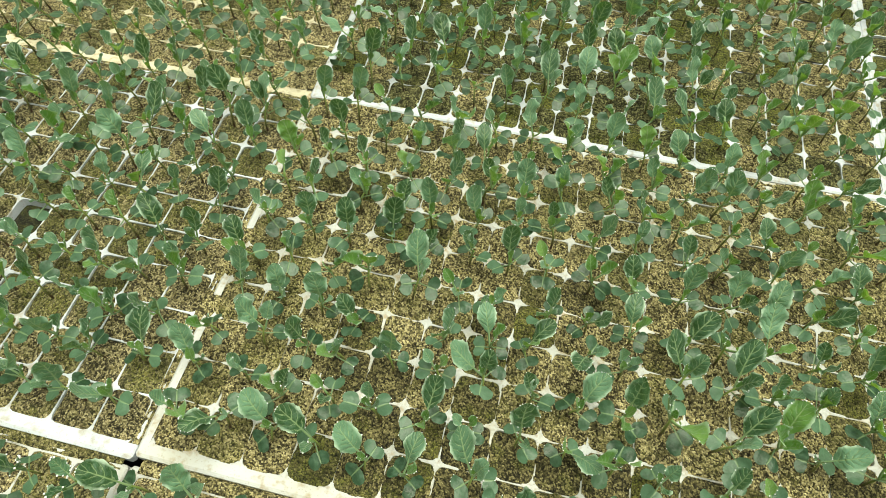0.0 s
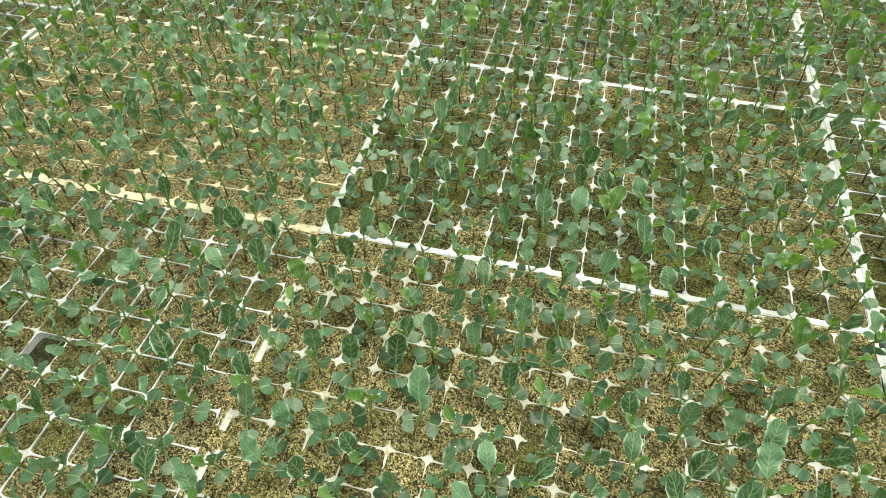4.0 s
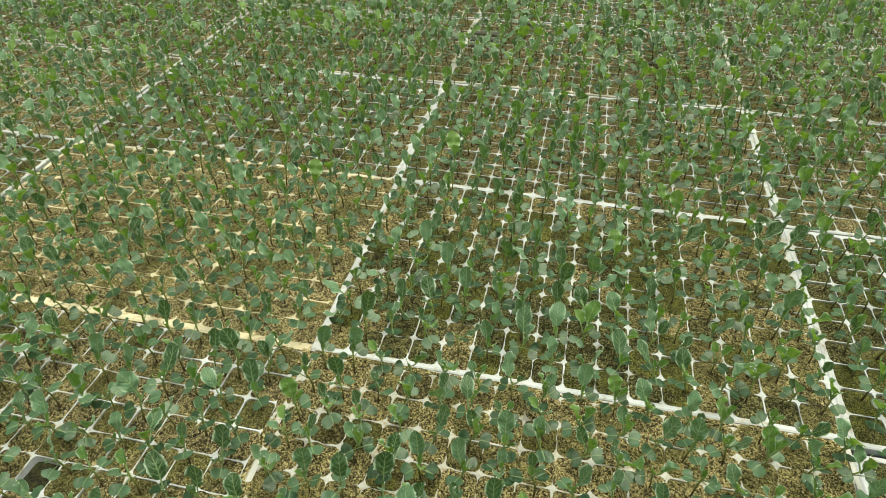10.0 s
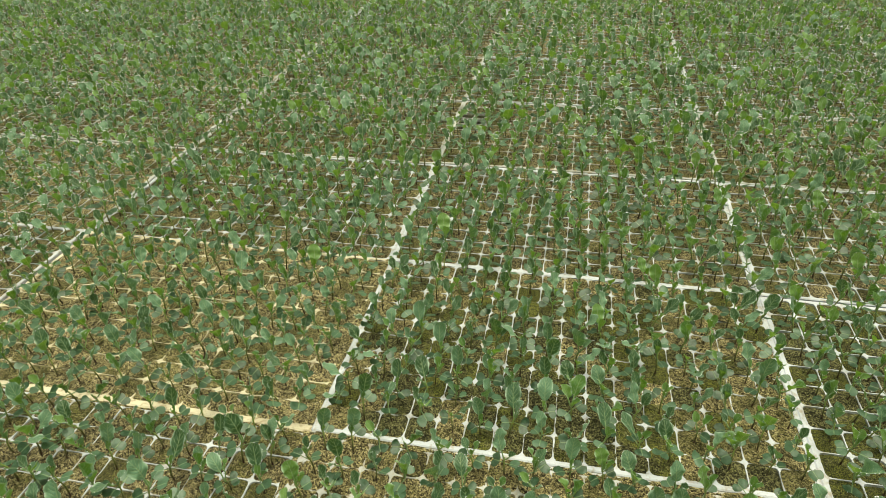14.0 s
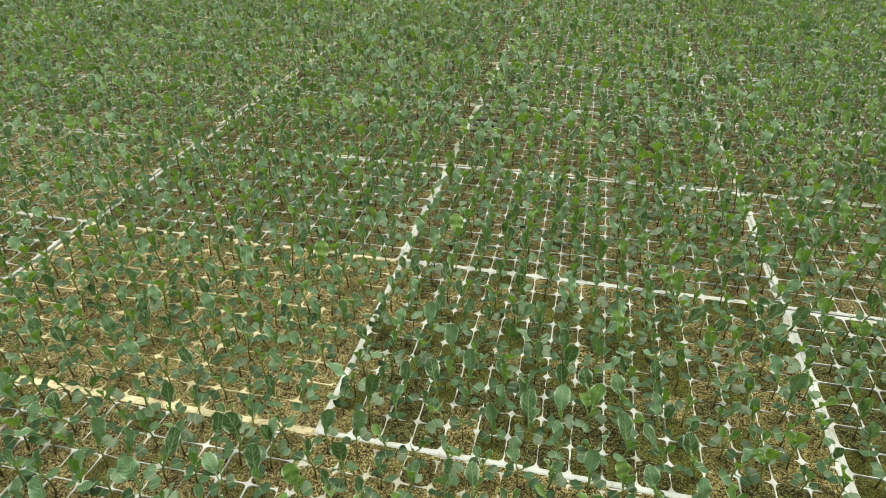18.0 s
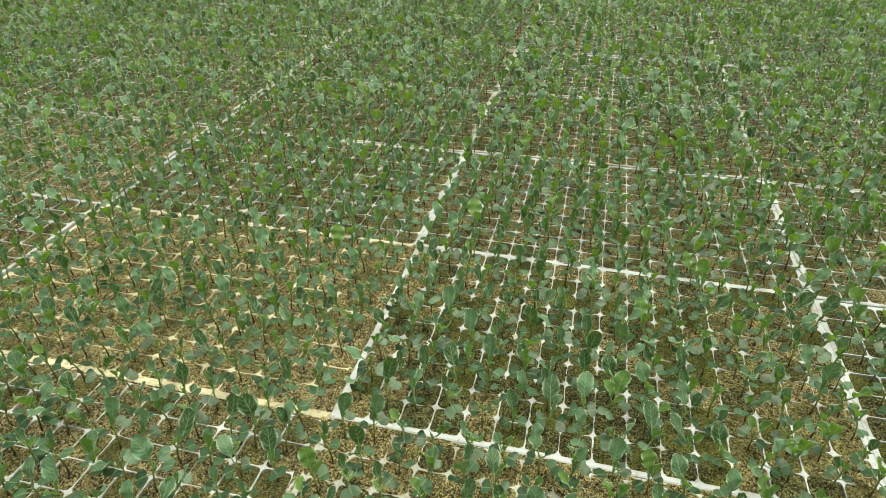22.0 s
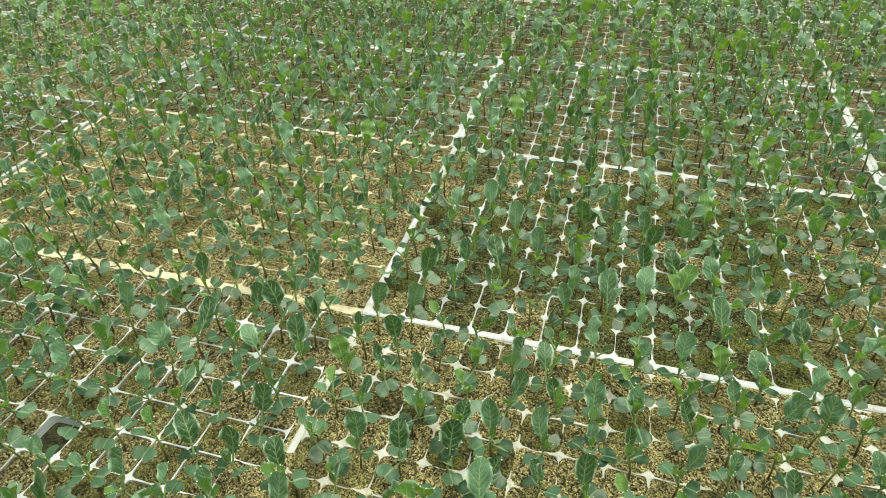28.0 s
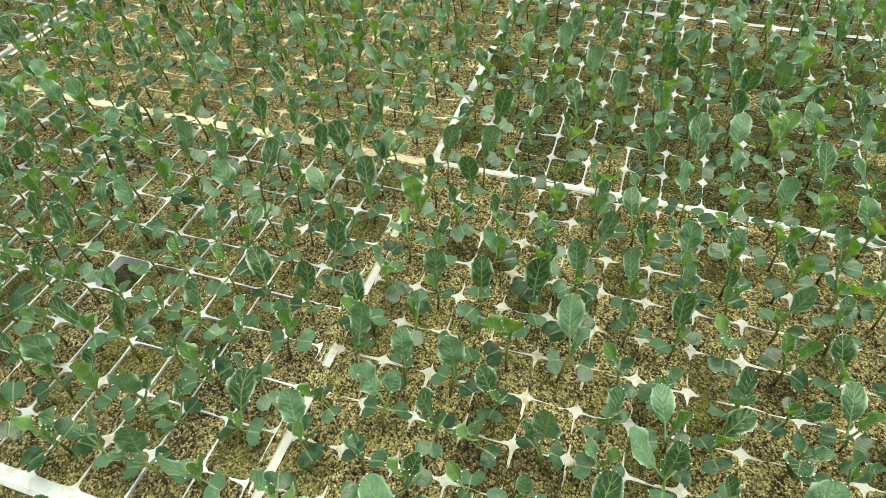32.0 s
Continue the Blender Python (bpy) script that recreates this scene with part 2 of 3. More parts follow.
def mesh_of(name, v, f, uv, slots, mats, smooth=True):
    me = bpy.data.meshes.new(name)
    me.from_pydata(np.asarray(v).tolist(), [], f)
    flat = [i for q in f for i in q]
    layer = me.uv_layers.new(name="UVMap")
    layer.data.foreach_set("uv", np.asarray(uv)[flat].astype(np.float32).ravel())
    for m in mats:
        me.materials.append(m)
    me.polygons.foreach_set("material_index", np.asarray(slots, np.int32))
    me.polygons.foreach_set("use_smooth", np.full(len(f), smooth))
    me.update()
    return me


def turn(v, m):
    m = np.array(m)
    return v @ m[:3, :3].T + m[:3, 3]


def tube(path, radii, sides):
    """A tapering tube along a path; UV v runs along it."""
    path = np.asarray(path, float)
    v, f, uv = [], [], []
    for k, (p, r) in enumerate(zip(path, radii)):
        d = path[min(k + 1, len(path) - 1)] - path[max(k - 1, 0)]
        d = Vector(d).normalized()
        a = d.orthogonal().normalized()
        b = d.cross(a)
        for s in range(sides):
            w = 2 * math.pi * s / sides
            v.append(p + r * (math.cos(w) * np.array(a) + math.sin(w) * np.array(b)))
            uv.append((0.5, k / (len(path) - 1)))
    for k in range(len(path) - 1):
        for s in range(sides):
            t = (s + 1) % sides
            f.append((k * sides + s, k * sides + t, (k + 1) * sides + t, (k + 1) * sides + s))
    return np.array(v), f, np.array(uv)


def blade(rng, length, width, rows, cols, teeth, cup, arch, ruffle=0.1):
    """A true leaf's blade from the origin along +y, upper face towards +z, midrib in the middle column; rounded tip, bluntly toothed margin."""
    v, f, uv = [], [], []
    phase, wave, other = rng.uniform(0, 6.28), rng.uniform(0.8, 1.5), rng.uniform(0, 6.28)
    lean, twist = rng.uniform(-0.10, 0.10), rng.uniform(-0.30, 0.30)
    belly, full = rng.uniform(1.1, 1.55), rng.uniform(0.42, 0.54)
    count = rng.uniform(5.0, 6.6)
    lane = [math.sin(math.pi / 2 * (2 * b / cols - 1)) if cols > 2 else 2 * b / cols - 1 for b in range(cols + 1)]
    y = z = past = 0.0
    for a in range(rows + 1):
        s = 0.5 - 0.5 * math.cos(math.pi * (0.06 + 0.94 * a / rows))
        half = width / 2 * max(math.sin(math.pi * min(s, 0.999) ** belly), 0.02) ** full
        tilt = arch * (s - 0.25)
        y += length * (s - past) * math.cos(tilt)
        z -= length * (s - past) * math.sin(tilt)
        past = s
        for b, c in enumerate(lane):
            reach = half
            if teeth and abs(c) > 0.99 and 0 < a < rows:
                saw = (count * s + (0.3 if c < 0 else 0.0)) % 1.0 if rows > 9 else 0.95 * (a % 2)
                reach *= 1 + teeth * (2.2 * saw - 1.0) * rng.uniform(0.6, 1.3)
            swing = phase if c < 0 else other
            lift = cup * half * abs(c) ** 1.4 + ruffle * width * math.sin(swing + 9 * wave * s) * abs(c) ** 1.6 * math.sin(math.pi * s) + twist * c * half * s
            v.append((c * reach + lean * length * s * s, y - 0.05 * length * abs(c) * (1 - s), z + lift))
            uv.append((0.5 + 0.5 * c * min(1.0, half / (0.38 * width)), s))
    n = cols + 1
    for a in range(rows):
        for b in range(cols):
            f.append((a * n + b, a * n + b + 1, (a + 1) * n + b + 1, (a + 1) * n + b))
    margin = [a * n for a in range(1, rows + 1)] + [a * n + cols for a in range(1, rows + 1)] + [rows * n + b for b in range(1, cols)]
    return np.array(v), f, np.array(uv), margin


def seed_blade(rng, length, width, rows, cols, cup, arch, ruffle):
    """A kidney-shaped seed leaf from the origin along +y, notched at its far end."""
    v, f, uv = [], [], []
    notch, deep = rng.uniform(0.36, 0.56), rng.uniform(0.24, 0.36)
    uneven, phase = rng.uniform(-0.10, 0.10), rng.uniform(0, 6.28)
    for b in range(cols + 1):
        c = math.sin(math.pi / 2 * (2 * b / cols - 1))
        e = math.sqrt(max(1 - c * c, 0.0)) ** 0.85
        side = 1 + uneven * (1 if c > 0 else -1)
        top = length * side * (0.46 + 0.56 * e * (1 - notch * math.exp(-((c / deep) ** 2))))
        low = length * (0.46 - 0.40 * e - 0.07 * math.sin(math.pi * min(1.0, abs(c) * 1.4)))
        for a in range(rows + 1):
            s = a / rows
            y = low + (top - low) * s
            u = y / length
            v.append((c * width / 2 * side, y, cup * width / 2 * abs(c) ** 1.5 - arch * length * 0.5 * u * u + ruffle * width * math.sin(phase + 5 * c + 3 * u) * abs(c)))
            uv.append((0.5 + 0.5 * c * (0.35 + 0.65 * e), min(max(u, 0.0), 1.0)))
    n = rows + 1
    for b in range(cols):
        for a in range(rows):
            f.append((b * n + a, (b + 1) * n + a, (b + 1) * n + a + 1, b * n + a + 1))
    margin = [b * n + rows for b in range(cols + 1)]
    return np.array(v), f, np.array(uv), margin


OCTA_V = np.array([(1, 0, 0), (-1, 0, 0), (0, 1, 0), (0, -1, 0), (0, 0, 1), (0, 0, -1)], float)
OCTA_F = [(0, 2, 4), (2, 1, 4), (1, 3, 4), (3, 0, 4), (2, 0, 5), (1, 2, 5), (3, 1, 5), (0, 3, 5)]


def on_stem(az, el, at, out=0.0, roll=0.0):
    """The pose of a leaf on the stem: bearing az from +y, el above the level, at a point, out along its own axis."""
    return Matrix.Translation(at) @ pose(0, 0, 0, 0, 0, -az) @ pose(0, 0, 0, el) @ Matrix.Translation((0, out, 0)) @ pose(0, 0, 0, 0, roll, 0)


def seedling_shapes(rng, fine, backlit=False, rise=None, lush=0.35):
    """The parts of one young cabbage plant with its stem's foot at the origin: (part name, shape, kind). A plant can
    have all its leaves coloured light green, as if lit from behind; rise: how steeply the first leaf stands, in
    degrees; lush: the share of large first leaves.
    """
    parts = []
    tall = rng.uniform(0.022, 0.032)
    lean = np.array([rng.uniform(-0.005, 0.005), rng.uniform(-0.006, 0.003), 0])
    top = lean + np.array([0, 0, tall])
    sides = 6 if fine else 3
    bow = np.array([rng.uniform(-0.002, 0.002), rng.uniform(-0.002, 0.002), 0])
    steps = 5 if fine else 2
    path = [lean * s * s + bow * math.sin(math.pi * s) + np.array([0, 0, -0.004 + (tall + 0.008) * s]) for s in np.linspace(0, 1, steps)]
    stem = Shape().add(*tube(path, np.linspace(0.0010, 0.0007, steps), sides))
    parts.append(("stem", stem, "stem"))
    dew = Shape()

    def sprout(kind, az, el, at, petiole, length, width, cup, arch, roll, wet, notch=0.0, teeth=0.0):
        sh = Shape()
        m = on_stem(az, el, at, petiole, roll)
        if fine:
            rows, cols = (5, 8) if notch else (18, 6) if length > 0.014 else (10, 4)
        else:
            rows, cols = (2, 4) if notch else (9, 4) if length > 0.012 else (5, 2)
        if notch:
            v, f, uv, margin = seed_blade(rng, length, width, rows, cols, cup, arch, 0.05)
        else:
            v, f, uv, margin = blade(rng, length, width, rows, cols, teeth if fine else 1.7 * teeth, cup, arch, 0.13 if fine else 0.18)
        v = turn(v, m)
        sh.add(v, f, uv)
        if petiole > 0:
            foot, tip = Vector(at), m @ Vector((0, length * 0.06, 0))
            mid = (foot + tip) / 2 - Vector((0, 0, 0.08 * petiole))
            pv, pf, puv = tube([foot, mid, tip] if fine else [foot, tip], [0.0006, 0.0005, 0.0005][:3 if fine else 2] if notch else [0.0010, 0.0008, 0.0007] if fine else [0.0010, 0.0008], 5 if fine else 3)
            puv[:, 0], puv[:, 1] = 0.5, 0.1
            sh.add(pv, pf, puv)
        for i in margin:
            if rng.random() < wet:
                r = 0.00025 + 0.0005 * rng.random() ** 2 if fine else rng.uniform(0.0006, 0.0012)
                dew.add(v[i] + OCTA_V * r * np.array([1, 1, 0.85]), OCTA_F, np.full((6, 2), 0.5))
        parts.append(("seed_leaf" if notch else "leaf", sh, kind))

    turn_by = rng.uniform(0, 180)
    for k in (0, 1):
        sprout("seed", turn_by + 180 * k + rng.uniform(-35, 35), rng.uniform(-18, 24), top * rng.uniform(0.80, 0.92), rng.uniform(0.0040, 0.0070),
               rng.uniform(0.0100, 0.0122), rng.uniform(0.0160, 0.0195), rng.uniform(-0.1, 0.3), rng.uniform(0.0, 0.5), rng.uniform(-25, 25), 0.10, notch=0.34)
    # the first true leaf leans away to the light and shows its face
    if rng.random() < 0.55:
        az, el = rng.gauss(-8, 40), rng.uniform(48, 80)
    else:
        az, el = rng.uniform(-180, 180), rng.uniform(45, 80)
    el = el if rise is None else rise
    big = rng.uniform(0.92, 1.06)
    if rise is None:
        big = rng.uniform(0.76, 0.96) if rng.random() < lush else rng.uniform(0.42, 0.70)
    # Backlight painted on: the large leaf takes the yellow-green material too.
    main = "young" if backlit else "leaf"
    sprout(main, az, el, top, 0.013 * big ** 0.5, 0.0262 * big, 0.0190 * big * rng.uniform(0.85, 1.08), rng.uniform(0.0, 0.4) if big > 0.8 else rng.uniform(0.2, 1.3), rng.uniform(-0.3, 0.8), rng.uniform(-25, 25), 0.20 if fine else 0.40, teeth=0.085)
    az2 = az + rng.choice((-1, 1)) * rng.uniform(80, 175)
    size = rng.uniform(0.45, 0.95)
    sprout("young" if backlit or rng.random() < 0.5 else "leaf", az2, rng.uniform(50, 84), top, 0.013 * size ** 0.5, 0.0205 * size, 0.0145 * size, rng.uniform(0.2, 1.2), rng.uniform(-0.1, 0.9), rng.uniform(-30, 30), 0.16 if fine else 0.34, teeth=0.085)
    if rng.random() < 0.8:
        size = rng.uniform(0.28, 0.62)
        sprout("young", az + rng.uniform(-90, 90), rng.uniform(55, 85), top, 0.006 * size, 0.020 * size, 0.012 * size, rng.uniform(0.5, 1.2), rng.uniform(-0.2, 0.3), 0, 0.2, teeth=0.05)
    if dew.count:
        parts.append(("dew", dew, "drop"))
    return parts, az, el


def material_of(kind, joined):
    return {"stem": STEM, "seed": SEED_LEAF, "leaf": LEAF, "young": YOUNG_OR_BACKLIT, "drop": [DROP, DROP]}[kind][joined]


KINDS = ["stem", "seed", "leaf", "young", "drop"]

# ---- ground ----
g = 60.0
ground = new("ground", mesh_of("ground", [(-g, -g, -0.060), (g, -g, -0.060), (g, g, -0.060), (-g, g, -0.060)], [(0, 1, 2, 3)], [(0, 0), (1, 0), (1, 1), (0, 1)], [0], [GROUND], False))
tagged(ground, "dark woven ground cover under the trays", "ground", kind="structure")

# ---- trays ----
NX, NY = 16, 10
RIM, SIDE = 0.15 * CELL, 0.20 * CELL      # rim, and the wider one on the left side


def tray_mesh(name, wall, radius, dip, arc, mat, ledge=0.16, across=0.30, away=0.45, sag_across=0.6, sag_away=1.0):
    """A moulded foam tray, 16 by 10 cells, near left cell's corner at the origin: webs with star-shaped nodes, cell walls, rim and tapering sides."""
    sh = Shape()
    h, r = CELL / 2, radius
    o = h - wall / 2
    ring, roof = [], []
    for q in range(4):
        sx, sy = ((1, 1), (-1, 1), (-1, -1), (1, -1))[q]
        cx, cy = sx * (o - r), sy * (o - r)
        for k in range(arc + 1):
            w = math.pi / 2 * (q + k / arc)
            lift = -(across if (2 * k > arc) == (q % 2 == 0) else away) * dip * abs(2 * k / arc - 1)
            ring.append((cx + r * math.cos(w), cy + r * math.sin(w), lift))
        mx, my = ((0, 1), (-1, 0), (0, -1), (1, 0))[q]
        sag = -dip * (sag_across if mx == 0 else sag_away)
        ring.append((mx * (o + wall * 0.15), my * (o + wall * 0.15), sag))
        before, after = ((sx * h, sy * (o - r), -away * dip), (sx * (o - r), sy * h, -across * dip))
        if q % 2:
            before, after = after, before
        roof += [before, (sx * h, sy * h, 0.0), after, (mx * h, my * h, sag)]
    n = len(ring)
    deep = [(x * 0.95, y * 0.95, -0.012) for x, y, z in ring]
    v = np.array(ring + roof + deep)
    f = []
    for q in range(4):
        a, b = q * (arc + 2), n + q * 4
        f.append((a, b, b + 1))
        for k in range(arc):
            f.append((a + k, b + 1, a + k + 1))
        f.append((a + arc, b + 1, b + 2))
        nxt, nb = (q + 1) % 4 * (arc + 2), n + (q + 1) % 4 * 4
        f.append((a + arc, b + 2, b + 3, a + arc + 1))
        f.append((a + arc + 1, b + 3, nb, nxt))
    for k in range(n):
        f.append((k, (k + 1) % n, n + 16 + (k + 1) % n, n + 16 + k))
    uv = np.full((len(v), 2), 0.5)
    for i in range(NX):
        for j in range(NY):
            sh.add(v + np.array([(i + 0.5) * CELL, (j + 0.5) * CELL, 0]), f, uv)
    # rim, lip and sides, ring by ring outwards
    w, d = NX * CELL, NY * CELL

    def loop(out, z, cut=0.0):
        c = max(cut, 1e-4)
        x0, y0, x1, y1 = -out * (SIDE / RIM if out > 0 else 1), -out * (ledge * CELL / RIM if out > 0 else 1), w + out, d + out
        return [(x0 + c, y0, z), (x1 - c, y0, z), (x1, y0 + c, z), (x1, y1 - c, z), (x1 - c, y1, z), (x0 + c, y1, z), (x0, y1 - c, z), (x0, y0 + c, z)]

    loops = [loop(0, 0.0), loop(RIM - 0.0012, 0.0006, 0.0015), loop(RIM, -0.0006, 0.002), loop(RIM, -0.008, 0.002), loop(RIM - 0.003, -0.010, 0.002), loop(RIM - 0.012, -0.058, 0.003), loop(-0.05, -0.058, 0.003)]
    rv = [p for l in loops for p in l]
    rf = [(8 * a + k, 8 * a + (k + 1) % 8, 8 * a + 8 + (k + 1) % 8, 8 * a + 8 + k)[::-1] for a in range(len(loops) - 1) for k in range(8)]
    rf.append(tuple(8 * (len(loops) - 1) + k for k in range(8))[::-1])
    sh.add(rv, rf, np.full((len(rv), 2), 0.5))
    v, f, uv, m = sh.arrays()
    keys, back = np.unique(np.round(v, 6), axis=0, return_inverse=True)
    back = back.ravel()
    f = [tuple(int(back[i]) for i in q) for q in f]
    return mesh_of(name, keys, f, np.full((len(keys), 2), 0.5), m, [mat], False)


def plug_mesh(rng, name, half, edge, rise, mat):
    """The crumbly top of one cell's soil, a little domed, its edge at that height."""
    k = 9
    v, f = [], []
    off = Vector((rng.uniform(0, 50), rng.uniform(0, 50), 0))
    for a in range(k + 1):
        for b in range(k + 1):
            x, y = 2 * a / k - 1, 2 * b / k - 1
            r = max(abs(x), abs(y))
            big, small = noise.noise(Vector((x, y, 0)) * 1.1 + off), noise.noise(Vector((x, y, 0)) * 4.0 + off)
            z = edge + rise * (1 - r ** 2.5) + 0.0011 * big + 0.0007 * small
            z -= (0.0026 if half > 0.49 * CELL else 0.0040) * max(0.0, (r - 0.7) / 0.3) * max(0.0, min(1.0, 1.9 * noise.noise(Vector((x, y, 3)) * 1.3 + off)))
            if r > 0.99 and half < 0.49 * CELL:
                z -= 0.003
            pull = 1 - 0.06 * (abs(x * y)) ** 3
            v.append((x * half * pull, y * half * pull, z))
    n = k + 1
    for a in range(k):
        for b in range(k):
            f.append((a * n + b, (a + 1) * n + b, (a + 1) * n + b + 1, a * n + b + 1))
    return mesh_of(name, v, f, np.full((len(v), 2), 0.5), [0] * len(f), [mat])


def soil_sheet(rng, name, edge, rise, sink, mat, holes=()):
    """All the soil of a tray farther off, cell by cell in one mesh."""
    k = 4
    vs, fs, slots, count = [], [], [], 0
    for i in range(NX):
        for j in range(NY):
            low = rng.uniform(-0.0015, 0.0006) - (0.006 if (i, j) in holes else 0)
            for a in range(k + 1):
                for b in range(k + 1):
                    x, y = 2 * a / k - 1, 2 * b / k - 1
                    r = max(abs(x), abs(y))
                    vs.append(((i + 0.5 + 0.5 * x) * CELL, (j + 0.5 + 0.5 * y) * CELL, edge + low + rise * (1 - r ** 2.5) + rng.uniform(-0.0007, 0.0007) - (sink if r > 0.99 else 0)))
            for a in range(k):
                for b in range(k):
                    c = count + a * (k + 1) + b
                    fs.append((c, c + k + 1, c + k + 2, c + 1))
                    slots.append(int((i, j) in holes))
            count += (k + 1) ** 2
    return mesh_of(name, vs, fs, np.full((len(vs), 2), 0.5), slots, [mat, HOLE_SHADE])


rng = random.Random(7)
TRAYS = {
    # wall, corner radius, how far the webs dip between the nodes
    ("thin", "cream"): tray_mesh("buried_web_tray", 0.0021, 0.0042, 0.0026, 4, TRAY_CREAM, 0.30),
    ("thin", "sandy"): tray_mesh("sandy_web_tray", 0.0019, 0.0042, 0.0024, 4, TRAY_SAND, 0.28),
    ("broad", "white"): tray_mesh("broad_rim_tray", 0.0016, 0.0042, 0.0004, 2, TRAY_WHITE, 0.30),
    ("open", "white"): tray_mesh("open_web_tray", 0.0016, 0.0042, 0.0004, 2, TRAY_WHITE),
    ("thin", "white"): tray_mesh("pale_web_tray", 0.0017, 0.0050, 0.0012, 2, TRAY_WHITE),
    ("level", "white"): tray_mesh("level_web_tray", 0.0018, 0.0044, 0.0019, 3, TRAY_WHITE, 0.20, 0.50, 0.20, 1.0, 0.5),
    ("open", "cream"): tray_mesh("cream_web_tray", 0.0016, 0.0042, 0.0006, 2, TRAY_CREAM),
}
SHEETS = {"tan": [soil_sheet(rng, "soil_sheet", -0.0006, 0.0016, 0.0004, SOIL_TAN_BED) for _ in range(2)], "brown": [soil_sheet(rng, "soil_sheet", -0.0007, 0.0014, 0.0004, SOIL_BROWN_BED) for _ in range(2)], "dark": [soil_sheet(rng, "soil_sheet", -0.0010, 0.0014, 0.0006, SOIL_DARK_BED) for _ in range(2)]}

# near left cell corner in cells, per column and row, from the camera outwards; rows and columns run past the view
ROW_Y = {-1: -15.85, 0: -5.25, 1: 5.37, 2: 15.75, 3: 26.2, 4: 36.9, 5: 47.4, 6: 57.9, 7: 68.4}
COL_X = {-5: -82.0, -4: -65.6, -3: -49.2, -2: -32.8, -1: -16.4, 0: 0.0, 1: 16.38, 2: 32.8, 3: 49.2, 4: 65.6}
NUDGE = {(0, 0): (0, 0, 0), (0, 1): (0, 0.03, 0), (-1, 0): (0, -0.08, 0.0), (-1, 1): (0.05, 0.08, 0.0), (0, 2): (-0.03, 0, 0.1), (0, 3): (-0.05, 0, 0.1), (0, 4): (-0.05, 0, 0), (1, 2): (0, 0.1, 0.2)}
STRETCH = {(0, 0): 1.030, (-1, 0): 1.045, (0, -1): 1.0, (-1, -1): 1.0}      # length of a tray along y against the nominal one
LOOKS = {(0, 0): ("thin", "cream", "tan"), (0, 1): ("level", "white", "tan"), (-1, 0): ("broad", "white", "dark"), (-1, 1): ("thin", "sandy", "tan"), (0, -1): ("open", "cream", "tan"), (-1, -1): ("open", "cream", "tan"),
         (0, 2): ("open", "white", "brown"), (-1, 2): ("thin", "white", "brown"), (1, 1): ("open", "white", "dark"), (1, 0): ("open", "white", "dark"), (1, 2): ("open", "white", "brown")}
WORDS = {("thin", "sandy"): "sand-stained cream foam seedling tray with half buried webs", ("broad", "white"): "white foam seedling tray with thin bare webs and a broad rim", ("level", "white"): "white foam seedling tray, soil almost level with its webs", ("thin", "cream"): "cream foam seedling tray, its webs half buried in tan soil", ("open", "white"): "white foam seedling tray with thin bare webs between the cells",
         ("thin", "white"): "pale foam seedling tray with star-shaped web nodes", ("open", "cream"): "yellowed foam seedling tray with thin bare webs"}
FINE = [(0, 0), (0, 1)]
HOLES = {(-1, 0): [(10, 4)], (0, 3): [(0, 5), (0, 6), (1, 6), (0, 7), (1, 7)], (-1, 3): [(15, 6)]}      # empty cells, their deep shade painted near-black on lowered soil
# bearing of the first leaf from +y towards +x and its rise, in degrees, on the best seen plants, by cell across and away
FRONT_LEAVES = {(2, 0): (-63, 56), (3, 0): (-69, 48), (4, 0): (-69, 56), (5, 0): (13, 48), (6, 0): (-41, 54), (0, 1): (-33, 64), (5, 1): (12, 47), (7, 1): (-9, 69), (8, 1): (127, 51),
                (1, 2): (-81, 64), (2, 2): (-73, 69), (4, 2): (28, 77), (6, 2): (-86, 56), (8, 2): (29, 55), (11, 2): (32, 55), (13, 2): (94, 62),
                (0, 3): (3, 67), (2, 3): (-31, 85), (6, 3): (-23, 51), (7, 3): (44, 35), (10, 3): (-52, 53), (11, 3): (4, 53)}
BACK_LEAVES = {(4, 4): (-21, 50), (9, 4): (-4, 49), (10, 4): (34, 58), (12, 4): (-8, 45), (1, 5): (-14, 69), (3, 5): (0, 66), (6, 5): (-19, 65), (10, 5): (14, 71), (11, 5): (-2, 67), (12, 5): (28, 59),
               (5, 6): (-47, 69), (8, 6): (61, 65), (4, 7): (45, 63), (6, 7): (-4, 63), (1, 8): (-29, 78), (5, 8): (-16, 50), (10, 8): (68, 72), (11, 8): (20, 78), (6, 9): (-54, 72), (8, 9): (-2, 67)}
SIDE_LEAVES = {(13, 0): (43, 73), (14, 0): (-26, 78), (15, 0): (-154, 68), (11, 1): (-35, 72), (13, 1): (168, 85), (15, 1): (-7, 58), (11, 2): (-123, 70), (13, 2): (-148, 71), (15, 2): (-126, 73),
               (8, 4): (-1, 71), (10, 4): (40, 76), (11, 4): (34, 81), (14, 4): (-34, 60), (15, 4): (11, 75), (15, 5): (10, 70), (12, 7): (12, 48), (14, 7): (-55, 49), (15, 7): (-27, 61), (15, 8): (42, 84)}
FAR_LEAVES = {(6, 0): (-16, 50), (9, 0): (-13, 48), (3, 1): (-28, 52), (7, 1): (-10, 52), (10, 1): (-47, 67)}
LEAVES = {(0, 0): {**FRONT_LEAVES, **BACK_LEAVES}, (-1, 0): SIDE_LEAVES, (0, 1): FAR_LEAVES, (0, -1): {(0, 9): (-92, 50), (1, 9): (-44, 65)}}
VIGOUR = {(0, 0): 1.02, (-1, 0): 1.04, (0, -1): 1.0, (-1, -1): 1.0, (0, 1): 1.0}
